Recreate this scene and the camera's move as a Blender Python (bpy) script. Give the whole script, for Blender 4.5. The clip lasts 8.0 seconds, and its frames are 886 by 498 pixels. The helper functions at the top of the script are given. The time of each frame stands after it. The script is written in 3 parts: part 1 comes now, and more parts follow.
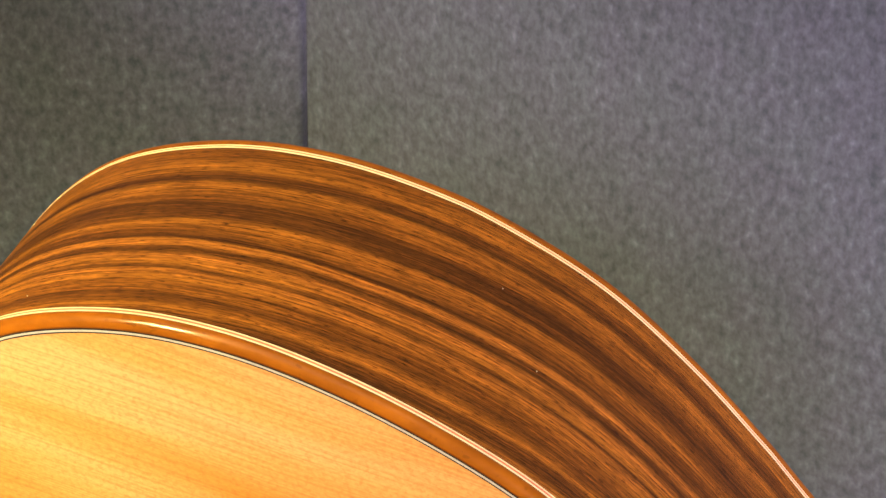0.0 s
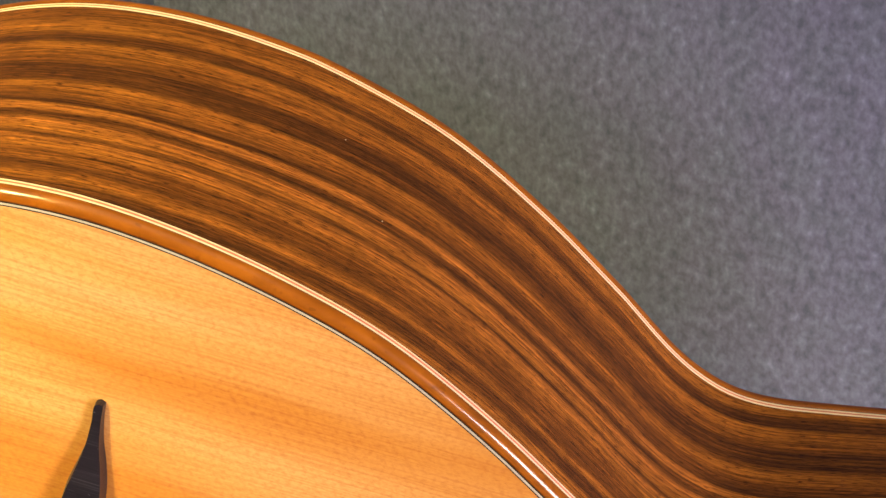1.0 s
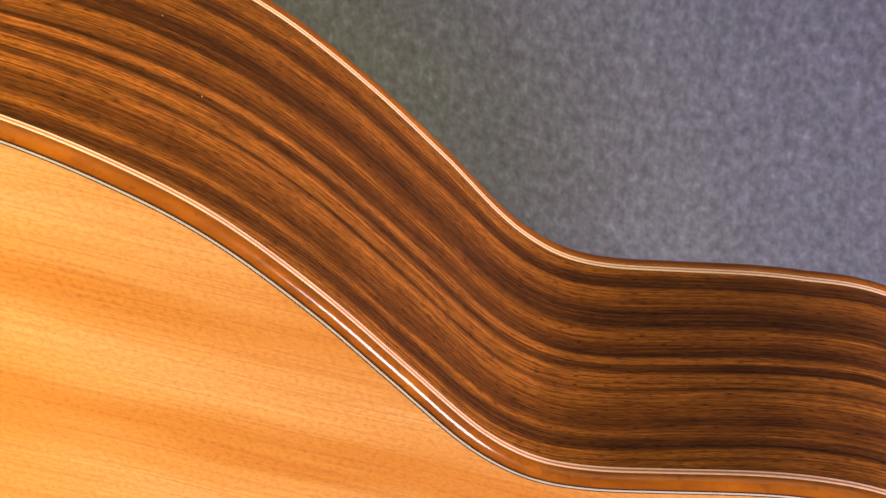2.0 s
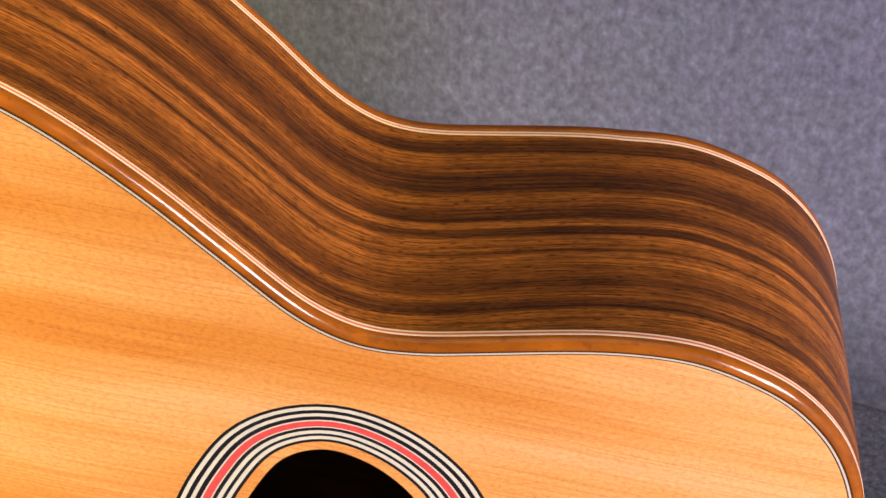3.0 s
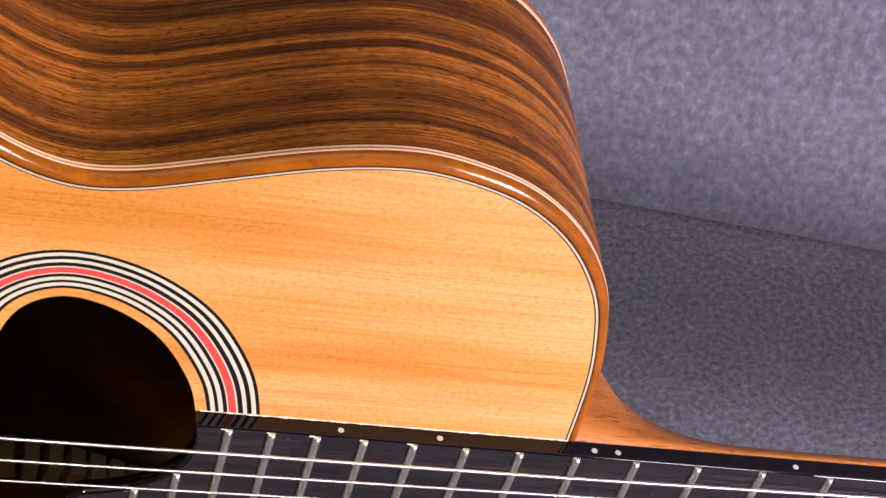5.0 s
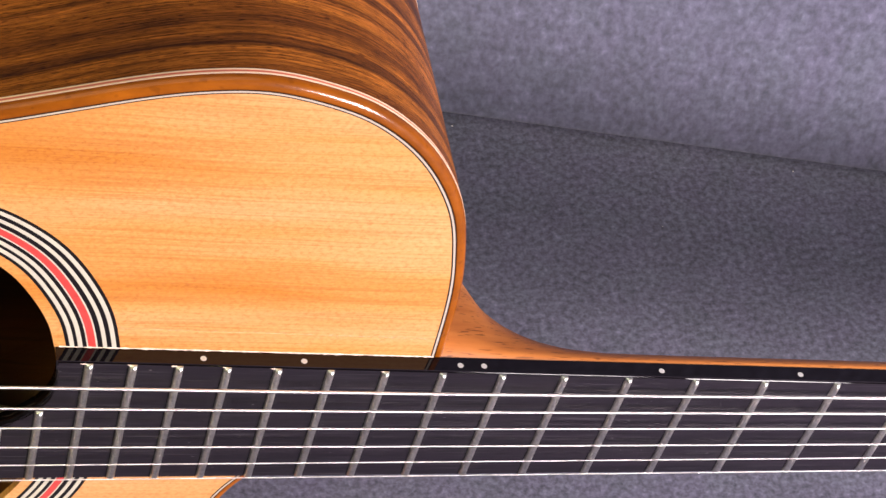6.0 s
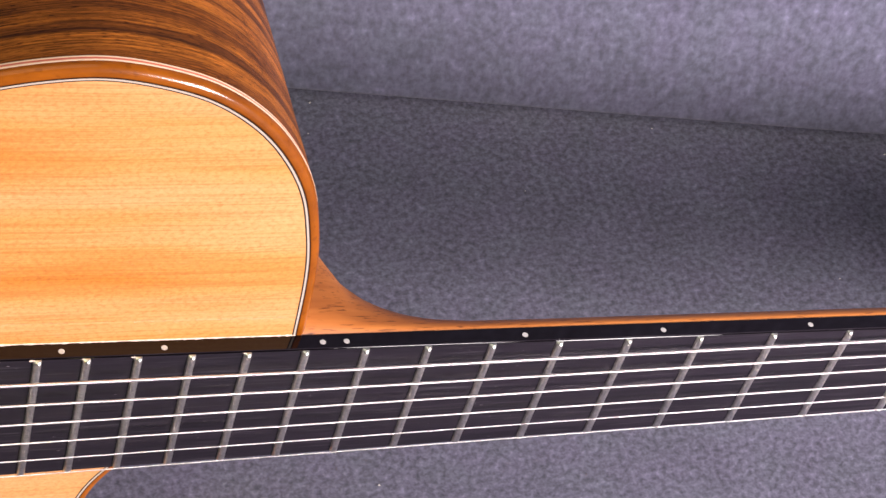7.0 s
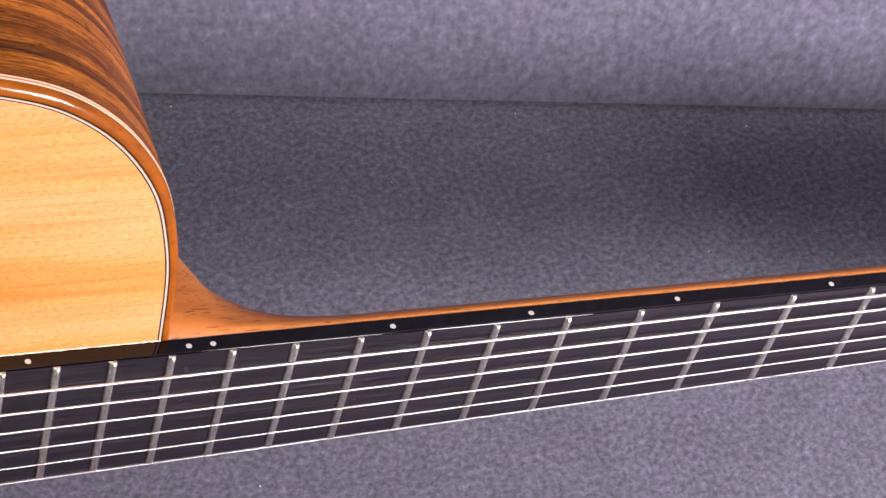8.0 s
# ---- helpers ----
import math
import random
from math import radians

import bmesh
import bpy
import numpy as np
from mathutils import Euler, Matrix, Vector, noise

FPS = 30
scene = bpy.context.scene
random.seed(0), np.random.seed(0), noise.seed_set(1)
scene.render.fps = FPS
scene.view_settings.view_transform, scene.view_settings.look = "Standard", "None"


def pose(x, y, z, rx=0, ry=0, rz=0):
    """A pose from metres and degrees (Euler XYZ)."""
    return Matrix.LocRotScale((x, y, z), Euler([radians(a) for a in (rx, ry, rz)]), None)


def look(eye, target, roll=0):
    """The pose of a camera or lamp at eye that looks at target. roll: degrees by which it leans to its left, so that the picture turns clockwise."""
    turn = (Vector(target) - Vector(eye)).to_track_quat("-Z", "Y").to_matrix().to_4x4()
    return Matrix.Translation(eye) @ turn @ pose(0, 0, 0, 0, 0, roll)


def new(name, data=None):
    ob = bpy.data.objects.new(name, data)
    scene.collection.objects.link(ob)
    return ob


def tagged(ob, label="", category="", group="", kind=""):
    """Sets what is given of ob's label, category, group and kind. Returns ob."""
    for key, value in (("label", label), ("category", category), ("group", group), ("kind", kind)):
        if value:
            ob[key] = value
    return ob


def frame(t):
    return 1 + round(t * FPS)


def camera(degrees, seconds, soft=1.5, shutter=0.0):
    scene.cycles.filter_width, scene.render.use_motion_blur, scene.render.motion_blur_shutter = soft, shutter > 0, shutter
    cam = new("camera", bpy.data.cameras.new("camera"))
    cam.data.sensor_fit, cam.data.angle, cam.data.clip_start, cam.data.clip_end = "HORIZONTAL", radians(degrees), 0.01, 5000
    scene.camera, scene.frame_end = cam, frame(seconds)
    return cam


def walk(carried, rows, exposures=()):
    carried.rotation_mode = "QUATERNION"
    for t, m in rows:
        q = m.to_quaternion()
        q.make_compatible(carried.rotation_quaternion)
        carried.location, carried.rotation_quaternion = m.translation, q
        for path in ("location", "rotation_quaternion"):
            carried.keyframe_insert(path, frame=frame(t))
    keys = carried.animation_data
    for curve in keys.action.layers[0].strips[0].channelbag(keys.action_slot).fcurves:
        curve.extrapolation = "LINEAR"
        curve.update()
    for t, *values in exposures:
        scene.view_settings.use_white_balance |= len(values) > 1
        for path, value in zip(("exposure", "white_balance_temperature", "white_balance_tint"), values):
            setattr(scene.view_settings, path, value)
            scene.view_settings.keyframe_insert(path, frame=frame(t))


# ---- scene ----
# A moving look along a twelve-fret guitar that stands on its edge on grey felt carpet.
PATH = (
    (0, (-0.1484, -0.3910, 0.6787), (-0.2680, 0.0966, 0.3501), 1.93),
    (0.5, (-0.1450, -0.3886, 0.6759), (-0.2440, 0.0938, 0.3331), 2.10),
    (1, (-0.1408, -0.3867, 0.6722), (-0.2202, 0.0877, 0.3135), 2.15),
    (1.5, (-0.1360, -0.3856, 0.6693), (-0.1954, 0.0822, 0.2982), 2.21),
    (1.7, (-0.1337, -0.3855, 0.6690), (-0.1843, 0.0792, 0.2929), 2.34),
    (2.8, (-0.1178, -0.3868, 0.6784), (-0.1258, 0.0519, 0.2691), 3.62),
    (3, (-0.1157, -0.3863, 0.6783), (-0.1154, 0.0478, 0.2642), 3.78),
    (3.5, (-0.1114, -0.3845, 0.6743), (-0.0951, 0.0420, 0.2527), 3.96),
    (4, (-0.1059, -0.3841, 0.6723), (-0.0733, 0.0333, 0.2426), 4.13),
    (4.5, (-0.1010, -0.3847, 0.6705), (-0.0543, 0.0250, 0.2346), 4.17),
    (4.7, (-0.0994, -0.3849, 0.6695), (-0.0482, 0.0216, 0.2311), 4.12),
    (5.8, (-0.0892, -0.3841, 0.6649), (-0.0055, -0.0003, 0.2114), 4.74),
    (6, (-0.0869, -0.3841, 0.6647), (0.0020, -0.0039, 0.2092), 4.84),
    (6.5, (-0.0823, -0.3846, 0.6644), (0.0204, -0.0097, 0.2073), 4.87),
    (7, (-0.0769, -0.3853, 0.6633), (0.0420, -0.0168, 0.2049), 4.98),
    (7.5, (-0.0719, -0.3862, 0.6623), (0.0620, -0.0231, 0.2038), 5.05),
    (8, (-0.0679, -0.3873, 0.6622), (0.0801, -0.0287, 0.2045), 5.06),
)
cam = camera(23.70, 8.0, soft=1.5)
EXPOSURES = ((0.0, -0.10, 6500, 9), (1.5, -0.18, 6500, 11), (3.5, -0.05, 6500, 10), (6.0, 0.03, 6500, 10), (8.0, 0.10, 6500, 11))
walk(cam, [(t, look(eye, target, roll)) for t, eye, target, roll in PATH], EXPOSURES)

# ---- light ----
world = bpy.data.worlds.new("world")
world.use_nodes = True
scene.world = world
world.node_tree.nodes["Background"].inputs[0].default_value = (0.85, 0.9, 1.0, 1)
world.node_tree.nodes["Background"].inputs[1].default_value = 0.25


def lamp(name, eye, target, size, power, colour, size_y=None, spread=180):
    data = bpy.data.lights.new(name, "AREA")
    data.energy, data.color, data.size = power, colour, size
    if size_y:
        data.shape, data.size_y = "RECTANGLE", size_y
    data.spread = radians(spread)
    ob = new(name, data)
    ob.matrix_world = look(eye, target)
    return ob


lamp("studio_lamp_warm", (-0.67, -0.52, 1.10), (-0.46, 0.0, 0.33), 0.32, 1.95, (1.0, 0.95, 0.38), 0.32, 29)
lamp("studio_lamp_cool", (0.70, -0.79, 0.42), (0.12, 0.1, 0.16), 0.36, 13.2, (1.0, 0.92, 0.93), 0.36, 108)
# unseen overhead fill, added to lift the floor and the shadowed wall
lamp("overhead_fill", (-0.10, -0.35, 2.35), (-0.10, 0.0, 0.0), 1.90, 16.5, (0.97, 1.0, 0.77), 1.90)

# ---- small tools ----
TILT, LIFT = 10.60, 0.1278


def link_mesh(name, verts, faces, material, parent=None, label="", smooth=True, uvs=None, slots=None):
    me = bpy.data.meshes.new(name)
    me.from_pydata(verts, [], faces)
    for m in (material if isinstance(material, (list, tuple)) else [material]):
        me.materials.append(m)
    if smooth:
        me.polygons.foreach_set("use_smooth", [True] * len(me.polygons))
    if uvs is not None:
        layer = me.uv_layers.new(name="UVMap")
        for loop in me.loops:
            layer.data[loop.index].uv = uvs[loop.vertex_index]
    if slots is not None:
        me.polygons.foreach_set("material_index", slots)
    me.update()
    ob = new(name, me)
    if parent:
        ob.parent = parent
    if label:
        tagged(ob, label)
    return ob


def part(name, bm, material, parent, label="", smooth=False):
    me = bpy.data.meshes.new(name)
    bmesh.ops.recalc_face_normals(bm, faces=bm.faces[:])
    bm.to_mesh(me)
    bm.free()
    me.materials.append(material)
    if smooth:
        me.polygons.foreach_set("use_smooth", [True] * len(me.polygons))
    ob = new(name, me)
    ob.parent = parent
    if label:
        tagged(ob, label)
    return ob


def spline(points, per=10, closed=False):
    """A Catmull-Rom curve (centripetal) through the control points."""
    pts = [np.array(p, float) for p in points]
    n, out = len(pts), []
    for i in range(n if closed else n - 1):
        p0 = pts[(i - 1) % n] if closed or i > 0 else 2 * pts[0] - pts[1]
        p1, p2 = pts[i], pts[(i + 1) % n]
        p3 = pts[(i + 2) % n] if closed or i + 2 < n else 2 * pts[-1] - pts[-2]
        t0 = 0.0
        t1 = t0 + np.linalg.norm(p1 - p0) ** 0.5
        t2 = t1 + np.linalg.norm(p2 - p1) ** 0.5
        t3 = t2 + np.linalg.norm(p3 - p2) ** 0.5
        for k in range(per):
            t = t1 + (t2 - t1) * k / per
            a1 = (t1 - t) / (t1 - t0) * p0 + (t - t0) / (t1 - t0) * p1
            a2 = (t2 - t) / (t2 - t1) * p1 + (t - t1) / (t2 - t1) * p2
            a3 = (t3 - t) / (t3 - t2) * p2 + (t - t2) / (t3 - t2) * p3
            b1 = (t2 - t) / (t2 - t0) * a1 + (t - t0) / (t2 - t0) * a2
            b2 = (t3 - t) / (t3 - t1) * a2 + (t - t1) / (t3 - t1) * a3
            out.append((t2 - t) / (t2 - t1) * b1 + (t - t1) / (t2 - t1) * b2)
    if not closed:
        out.append(pts[-1])
    return np.array(out)


def even(curve, step, closed=True, rounds=0):
    """The curve again with evenly spaced points, lightly smoothed."""
    c = np.vstack([curve, curve[:1]]) if closed else curve
    d = np.r_[0, np.cumsum(np.linalg.norm(np.diff(c, axis=0), axis=1))]
    n = max(8, int(round(d[-1] / step)))
    s = np.linspace(0, d[-1], n, endpoint=not closed)
    out = np.stack([np.interp(s, d, c[:, k]) for k in range(c.shape[1])], 1)
    for _ in range(rounds):
        out = (np.roll(out, 1, 0) + 2 * out + np.roll(out, -1, 0)) / 4
    return out


def normals(curve):
    """Outward normals of a closed curve in the plane, which runs clockwise as seen with x right and z up."""
    d = np.roll(curve, -1, 0) - np.roll(curve, 1, 0)
    n = np.stack([-d[:, 1], d[:, 0]], 1)
    n /= np.linalg.norm(n, axis=1)[:, None]
    area = 0.5 * np.sum(curve[:, 0] * np.roll(curve[:, 1], -1) - curve[:, 1] * np.roll(curve[:, 0], -1))
    return n if area < 0 else -n


def sweep(name, curve, profile, material, parent, label="", closed_profile=True, uv=False, smooth=True):
    """A moulding along a closed plane curve. profile: rows of (offset outward, depth), or a function of the point that gives such rows."""
    nor, n = normals(curve), len(curve)
    rows = [profile(p) if callable(profile) else profile for p in curve]
    m = len(rows[0])
    verts, faces, uvs = [], [], []
    arc = np.r_[0, np.cumsum(np.linalg.norm(np.diff(curve, axis=0), axis=1))]
    for i in range(n):
        for j, (off, dep) in enumerate(rows[i]):
            x, z = curve[i] + off * nor[i]
            verts.append((x, dep, z))
            uvs.append((arc[i], j / (m - 1)))
    for i in range(n):
        k = (i + 1) % n
        for j in range(m if closed_profile else m - 1):
            l = (j + 1) % m
            faces.append((i * m + j, k * m + j, k * m + l, i * m + l))
    ob = link_mesh(name, verts, faces, material, parent, label, smooth, uvs if uv else None)
    return ob


def ring(name, curve, a, b, top, low, material, parent, label=""):
    """A flat band between two offsets of a curve, from the depth top down to low."""
    ob = sweep(name, curve, [(a, top), (b, top), (b, low), (a, low)], material, parent, label, smooth=False)
    return ob


def plate(name, outer, holes, y_face, y_inner, material, parent, label=""):
    """A flat board with a closed outline and holes, with thickness."""
    bm = bmesh.new()
    edges = []
    for loop in [outer] + holes:
        vs = [bm.verts.new((x, y_face, z)) for x, z in loop]
        edges += [bm.edges.new((vs[i], vs[(i + 1) % len(vs)])) for i in range(len(vs))]
    bmesh.ops.triangle_fill(bm, use_beauty=True, use_dissolve=False, edges=edges)
    top = bm.faces[:]
    rim = [e for e in bm.edges if e.is_boundary]
    made = bmesh.ops.extrude_edge_only(bm, edges=rim)
    low = [v for v in made["geom"] if isinstance(v, bmesh.types.BMVert)]
    for v in low:
        v.co.y = y_inner
    return part(name, bm, material, parent, label)


def box(bm, lo, hi, bevel=0.0):
    made = bmesh.ops.create_cube(bm, size=1)["verts"]
    for v in made:
        v.co = Vector([(lo[k] + hi[k]) / 2 + v.co[k] * (hi[k] - lo[k]) for k in range(3)])
    if bevel:
        es = list({e for v in made for e in v.link_edges})
        bmesh.ops.bevel(bm, geom=es, offset=bevel, segments=2, affect="EDGES", profile=0.6)
    return bm


# ---- materials ----
def shader(name):
    m = bpy.data.materials.new(name)
    m.use_nodes = True
    t = m.node_tree
    return m, t, t.nodes, t.links, t.nodes["Principled BSDF"]


def node(t, kind, **values):
    n = t.nodes.new(kind)
    for k, v in values.items():
        if k in n.inputs:
            n.inputs[k].default_value = v
        else:
            setattr(n, k, v)
    return n


def ramp(t, stops, source, interpolation="LINEAR"):
    r = t.nodes.new("ShaderNodeValToRGB")
    r.color_ramp.interpolation = interpolation
    e = r.color_ramp.elements
    while len(e) < len(stops):
        e.new(0.5)
    for el, (pos, col) in zip(e, stops):
        el.position = pos
    for el, (pos, col) in zip(sorted(e, key=lambda q: q.position), stops):
        el.color = (*col, 1) if len(col) == 3 else col
    t.links.new(source, r.inputs[0])
    return r.outputs[0]


def mix(t, a, b, factor, mode="MIX"):
    n = t.nodes.new("ShaderNodeMix")
    n.data_type, n.blend_type = "RGBA", mode
    for sock, v in ((n.inputs[6], a), (n.inputs[7], b), (n.inputs[0], factor)):
        if isinstance(v, bpy.types.NodeSocket):
            t.links.new(v, sock)
        else:
            sock.default_value = v if isinstance(v, (int, float)) else (*v, 1)
    return n.outputs[2]


def scaled(t, source, scale, rotation=(0, 0, 0), shift=(0, 0, 0)):
    n = t.nodes.new("ShaderNodeMapping")
    n.inputs["Scale"].default_value = scale
    n.inputs["Rotation"].default_value = rotation
    n.inputs["Location"].default_value = shift
    t.links.new(source, n.inputs["Vector"])
    return n.outputs[0]


def noise_of(t, vector, scale, detail=3.0, rough=0.55, distortion=0.0):
    n = node(t, "ShaderNodeTexNoise", Scale=scale, Detail=detail, Roughness=rough, Distortion=distortion)
    t.links.new(vector, n.inputs["Vector"])
    return n.outputs["Fac"]


def bump(t, b, height, strength, distance, name="Normal"):
    n = node(t, "ShaderNodeBump", Strength=strength, Distance=distance)
    t.links.new(height, n.inputs["Height"])
    t.links.new(n.outputs[0], b.inputs[name])


def carpet_material(name, low, high, size, stretch=(1, 1, 1)):
    """Needle-felt carpet: matted grey fibres in clumps of a millimetre or two."""
    m, t, n, l, b = shader(name)
    at = n.new("ShaderNodeTexCoord").outputs["Object"]
    at = scaled(t, at, stretch)
    clump = noise_of(t, at, size, 1.6, 0.55, 0.15)
    fleck = noise_of(t, at, 2.3 * size, 2, 0.6)
    cloud = noise_of(t, at, 45, 3, 0.55)
    fac = mix(t, mix(t, clump, fleck, 0.30), cloud, 0.16)
    mid = tuple((p + q) / 2 for p, q in zip(low, high))
    col = ramp(t, [(0.34, low), (0.48, mid), (0.60, high), (0.70, tuple(1.45 * k for k in high))], fac)
    hue = noise_of(t, at, 60, 2, 0.5)
    col = mix(t, col, ramp(t, [(0.35, (0.97, 1.0, 0.98)), (0.65, (1.02, 0.98, 1.03))], hue), 1.0, "MULTIPLY")
    l.new(col, b.inputs["Base Color"])
    b.inputs["Roughness"].default_value = 0.95
    b.inputs["Specular IOR Level"].default_value = 0.15
    b.inputs["Sheen Weight"].default_value = 0.25
    b.inputs["Sheen Roughness"].default_value = 0.6
    bump(t, b, fac, 0.4, 0.0012)
    return m


def spruce_material():
    """Aged spruce under gloss lacquer: fine straight grain along x, silk bands across it."""
    m, t, n, l, b = shader("aged_spruce")
    at = n.new("ShaderNodeTexCoord").outputs["Object"]
    bend = noise_of(t, scaled(t, at, (6, 1, 6)), 1.0, 2, 0.5)
    lift = node(t, "ShaderNodeCombineXYZ")
    ma = node(t, "ShaderNodeMath", operation="MULTIPLY_ADD")
    ma.inputs[1].default_value, ma.inputs[2].default_value = 0.012, -0.006
    l.new(bend, ma.inputs[0]); l.new(ma.outputs[0], lift.inputs["Z"])
    add = node(t, "ShaderNodeVectorMath", operation="ADD")
    l.new(at, add.inputs[0]); l.new(lift.outputs[0], add.inputs[1])
    grain = noise_of(t, scaled(t, add.outputs[0], (16, 16, 1350)), 1.0, 1, 0.5)
    fine = noise_of(t, scaled(t, add.outputs[0], (330, 330, 2500)), 1.0, 2, 0.6)
    broad = noise_of(t, scaled(t, add.outputs[0], (3.4, 3.4, 26)), 1.0, 3, 0.55)
    silk = noise_of(t, scaled(t, at, (600, 600, 800), (0, 0.5, 0)), 1.0, 2, 0.6, 0.2)
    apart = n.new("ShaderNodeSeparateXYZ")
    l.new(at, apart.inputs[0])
    tone = node(t, "ShaderNodeMath", operation="MULTIPLY_ADD")     # paler towards the neck, deeper orange towards the tail
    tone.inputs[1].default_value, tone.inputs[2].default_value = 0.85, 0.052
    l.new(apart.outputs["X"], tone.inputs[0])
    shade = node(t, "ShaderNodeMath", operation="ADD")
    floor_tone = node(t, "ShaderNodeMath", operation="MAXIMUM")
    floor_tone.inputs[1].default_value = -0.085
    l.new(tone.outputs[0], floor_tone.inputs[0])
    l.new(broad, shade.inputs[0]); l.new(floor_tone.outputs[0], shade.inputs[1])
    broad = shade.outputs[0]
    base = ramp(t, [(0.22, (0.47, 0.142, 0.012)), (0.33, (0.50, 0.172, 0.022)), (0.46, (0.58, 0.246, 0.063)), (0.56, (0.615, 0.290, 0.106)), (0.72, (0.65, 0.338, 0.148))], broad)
    line = ramp(t, [(0.34, (0.86, 0.74, 0.62)), (0.50, (1, 1, 1)), (0.66, (1.05, 1.11, 1.18))], grain)
    col = mix(t, base, line, 0.66, "MULTIPLY")
    col = mix(t, col, ramp(t, [(0.32, (0.86, 0.76, 0.66)), (0.5, (1, 1, 1)), (0.68, (1.06, 1.14, 1.22))], silk), 0.78, "MULTIPLY")
    col = mix(t, col, ramp(t, [(0.27, (0.74, 0.63, 0.53)), (0.40, (1, 1, 1))], fine), 0.8, "MULTIPLY")
    l.new(col, b.inputs["Base Color"])
    b.inputs["Roughness"].default_value = 0.55
    b.inputs["Specular IOR Level"].default_value = 0.3
    b.inputs["Coat Weight"].default_value = 1.0
    b.inputs["Coat Roughness"].default_value = 0.012
    b.inputs["Coat IOR"].default_value = 1.6
    bump(t, b, mix(t, grain, silk, 0.5), 0.22, 0.0004, "Normal")
    bump(t, b, noise_of(t, at, 40, 2, 0.5), 0.008, 0.0004, "Coat Normal")
    return m


GOLD, AMBER, MID, DUSK, DARK = (0.30, 0.096, 0.013), (0.355, 0.112, 0.019), (0.170, 0.051, 0.0075), (0.086, 0.0258, 0.0050), (0.050, 0.0153, 0.0038)


def rosewood_material():
    """Straight-figured rosewood: long brown and black streaks along the bent side, open pores, gloss lacquer."""
    m, t, n, l, b = shader("streaked_rosewood")
    uv = n.new("ShaderNodeTexCoord").outputs["UV"]
    sep = n.new("ShaderNodeSeparateXYZ")
    l.new(uv, sep.inputs[0])
    # the streaks climb slowly towards the back from the tail to the shoulder
    reach = node(t, "ShaderNodeMath", operation="DIVIDE")
    reach.inputs[1].default_value = 0.70
    l.new(sep.outputs["X"], reach.inputs[0])
    climb = ramp(t, [(u / 0.70, (g, g, g)) for u, g in ((0.10, 0.34), (0.225, 0.400), (0.30, 0.455), (0.35, 0.480), (0.42, 0.490), (0.48, 0.528), (0.55, 0.565), (0.65, 0.59))], reach.outputs[0])
    drift = noise_of(t, scaled(t, uv, (9, 3, 1)), 1.0, 3, 0.55)
    ma = node(t, "ShaderNodeMath", operation="MULTIPLY_ADD")
    ma.inputs[1].default_value, ma.inputs[2].default_value = 0.05, -0.025
    l.new(drift, ma.inputs[0])
    drop = node(t, "ShaderNodeMath", operation="SUBTRACT")
    l.new(sep.outputs["Y"], drop.inputs[0]); l.new(climb, drop.inputs[1])
    v = node(t, "ShaderNodeMath", operation="ADD")
    l.new(drop.outputs[0], v.inputs[0]); l.new(ma.outputs[0], v.inputs[1])
    place = node(t, "ShaderNodeMath", operation="MULTIPLY_ADD")
    place.inputs[1].default_value, place.inputs[2].default_value = 0.8, 0.48
    l.new(v.outputs[0], place.inputs[0])
    bands = [(-0.53, MID), (-0.50, GOLD), (-0.445, GOLD), (-0.425, DARK), (-0.39, DUSK), (-0.36, GOLD), (-0.33, MID), (-0.31, DUSK), (-0.265, MID), (-0.235, MID), (-0.215, GOLD),
             (-0.17, AMBER), (-0.150, DUSK), (-0.128, GOLD), (-0.08, AMBER), (-0.055, DARK), (-0.028, DUSK), (-0.012, AMBER), (0.010, AMBER), (0.028, DARK), (0.055, DUSK), (0.085, MID),
             (0.135, GOLD), (0.165, DUSK), (0.20, DARK), (0.25, DARK), (0.28, MID), (0.36, GOLD), (0.39, DARK), (0.43, DUSK), (0.46, GOLD), (0.55, MID)]
    wide = ramp(t, [(0.48 + 0.8 * p, c) for p, c in bands], place.outputs[0], "EASE")
    join = node(t, "ShaderNodeCombineXYZ")
    l.new(sep.outputs["X"], join.inputs[0]); l.new(v.outputs[0], join.inputs[1])
    streak = noise_of(t, scaled(t, join.outputs[0], (6, 44, 1)), 1.0, 5, 0.72)
    thin = noise_of(t, scaled(t, join.outputs[0], (55, 190, 1)), 1.0, 4, 0.72)
    pore = noise_of(t, scaled(t, join.outputs[0], (95, 300, 1)), 1.0, 2, 0.5)
    col = mix(t, wide, ramp(t, [(0.30, DARK), (0.42, DUSK), (0.52, MID), (0.62, GOLD), (0.74, AMBER)], streak), 0.30)
    col = mix(t, col, ramp(t, [(0.36, (0.28, 0.23, 0.20)), (0.47, (1, 1, 1)), (0.64, (1.45, 1.38, 1.28))], thin), 0.8, "MULTIPLY")
    col = mix(t, col, ramp(t, [(0.36, (0.22, 0.17, 0.15)), (0.42, (1, 1, 1))], pore), 0.7, "MULTIPLY")
    fibre = noise_of(t, scaled(t, join.outputs[0], (85, 290, 1)), 1.0, 3, 0.6)
    col = mix(t, col, ramp(t, [(0.36, (0.55, 0.50, 0.46)), (0.5, (1, 1, 1)), (0.62, (1.25, 1.22, 1.18))], fibre), 0.8, "MULTIPLY")
    lines = noise_of(t, scaled(t, join.outputs[0], (9, 105, 1)), 1.0, 1.5, 0.5)
    col = mix(t, col, ramp(t, [(0.40, (0.56, 0.51, 0.49)), (0.455, (1, 1, 1)), (0.545, (1, 1, 1)), (0.60, (1.22, 1.20, 1.17))], lines), 0.85, "MULTIPLY")
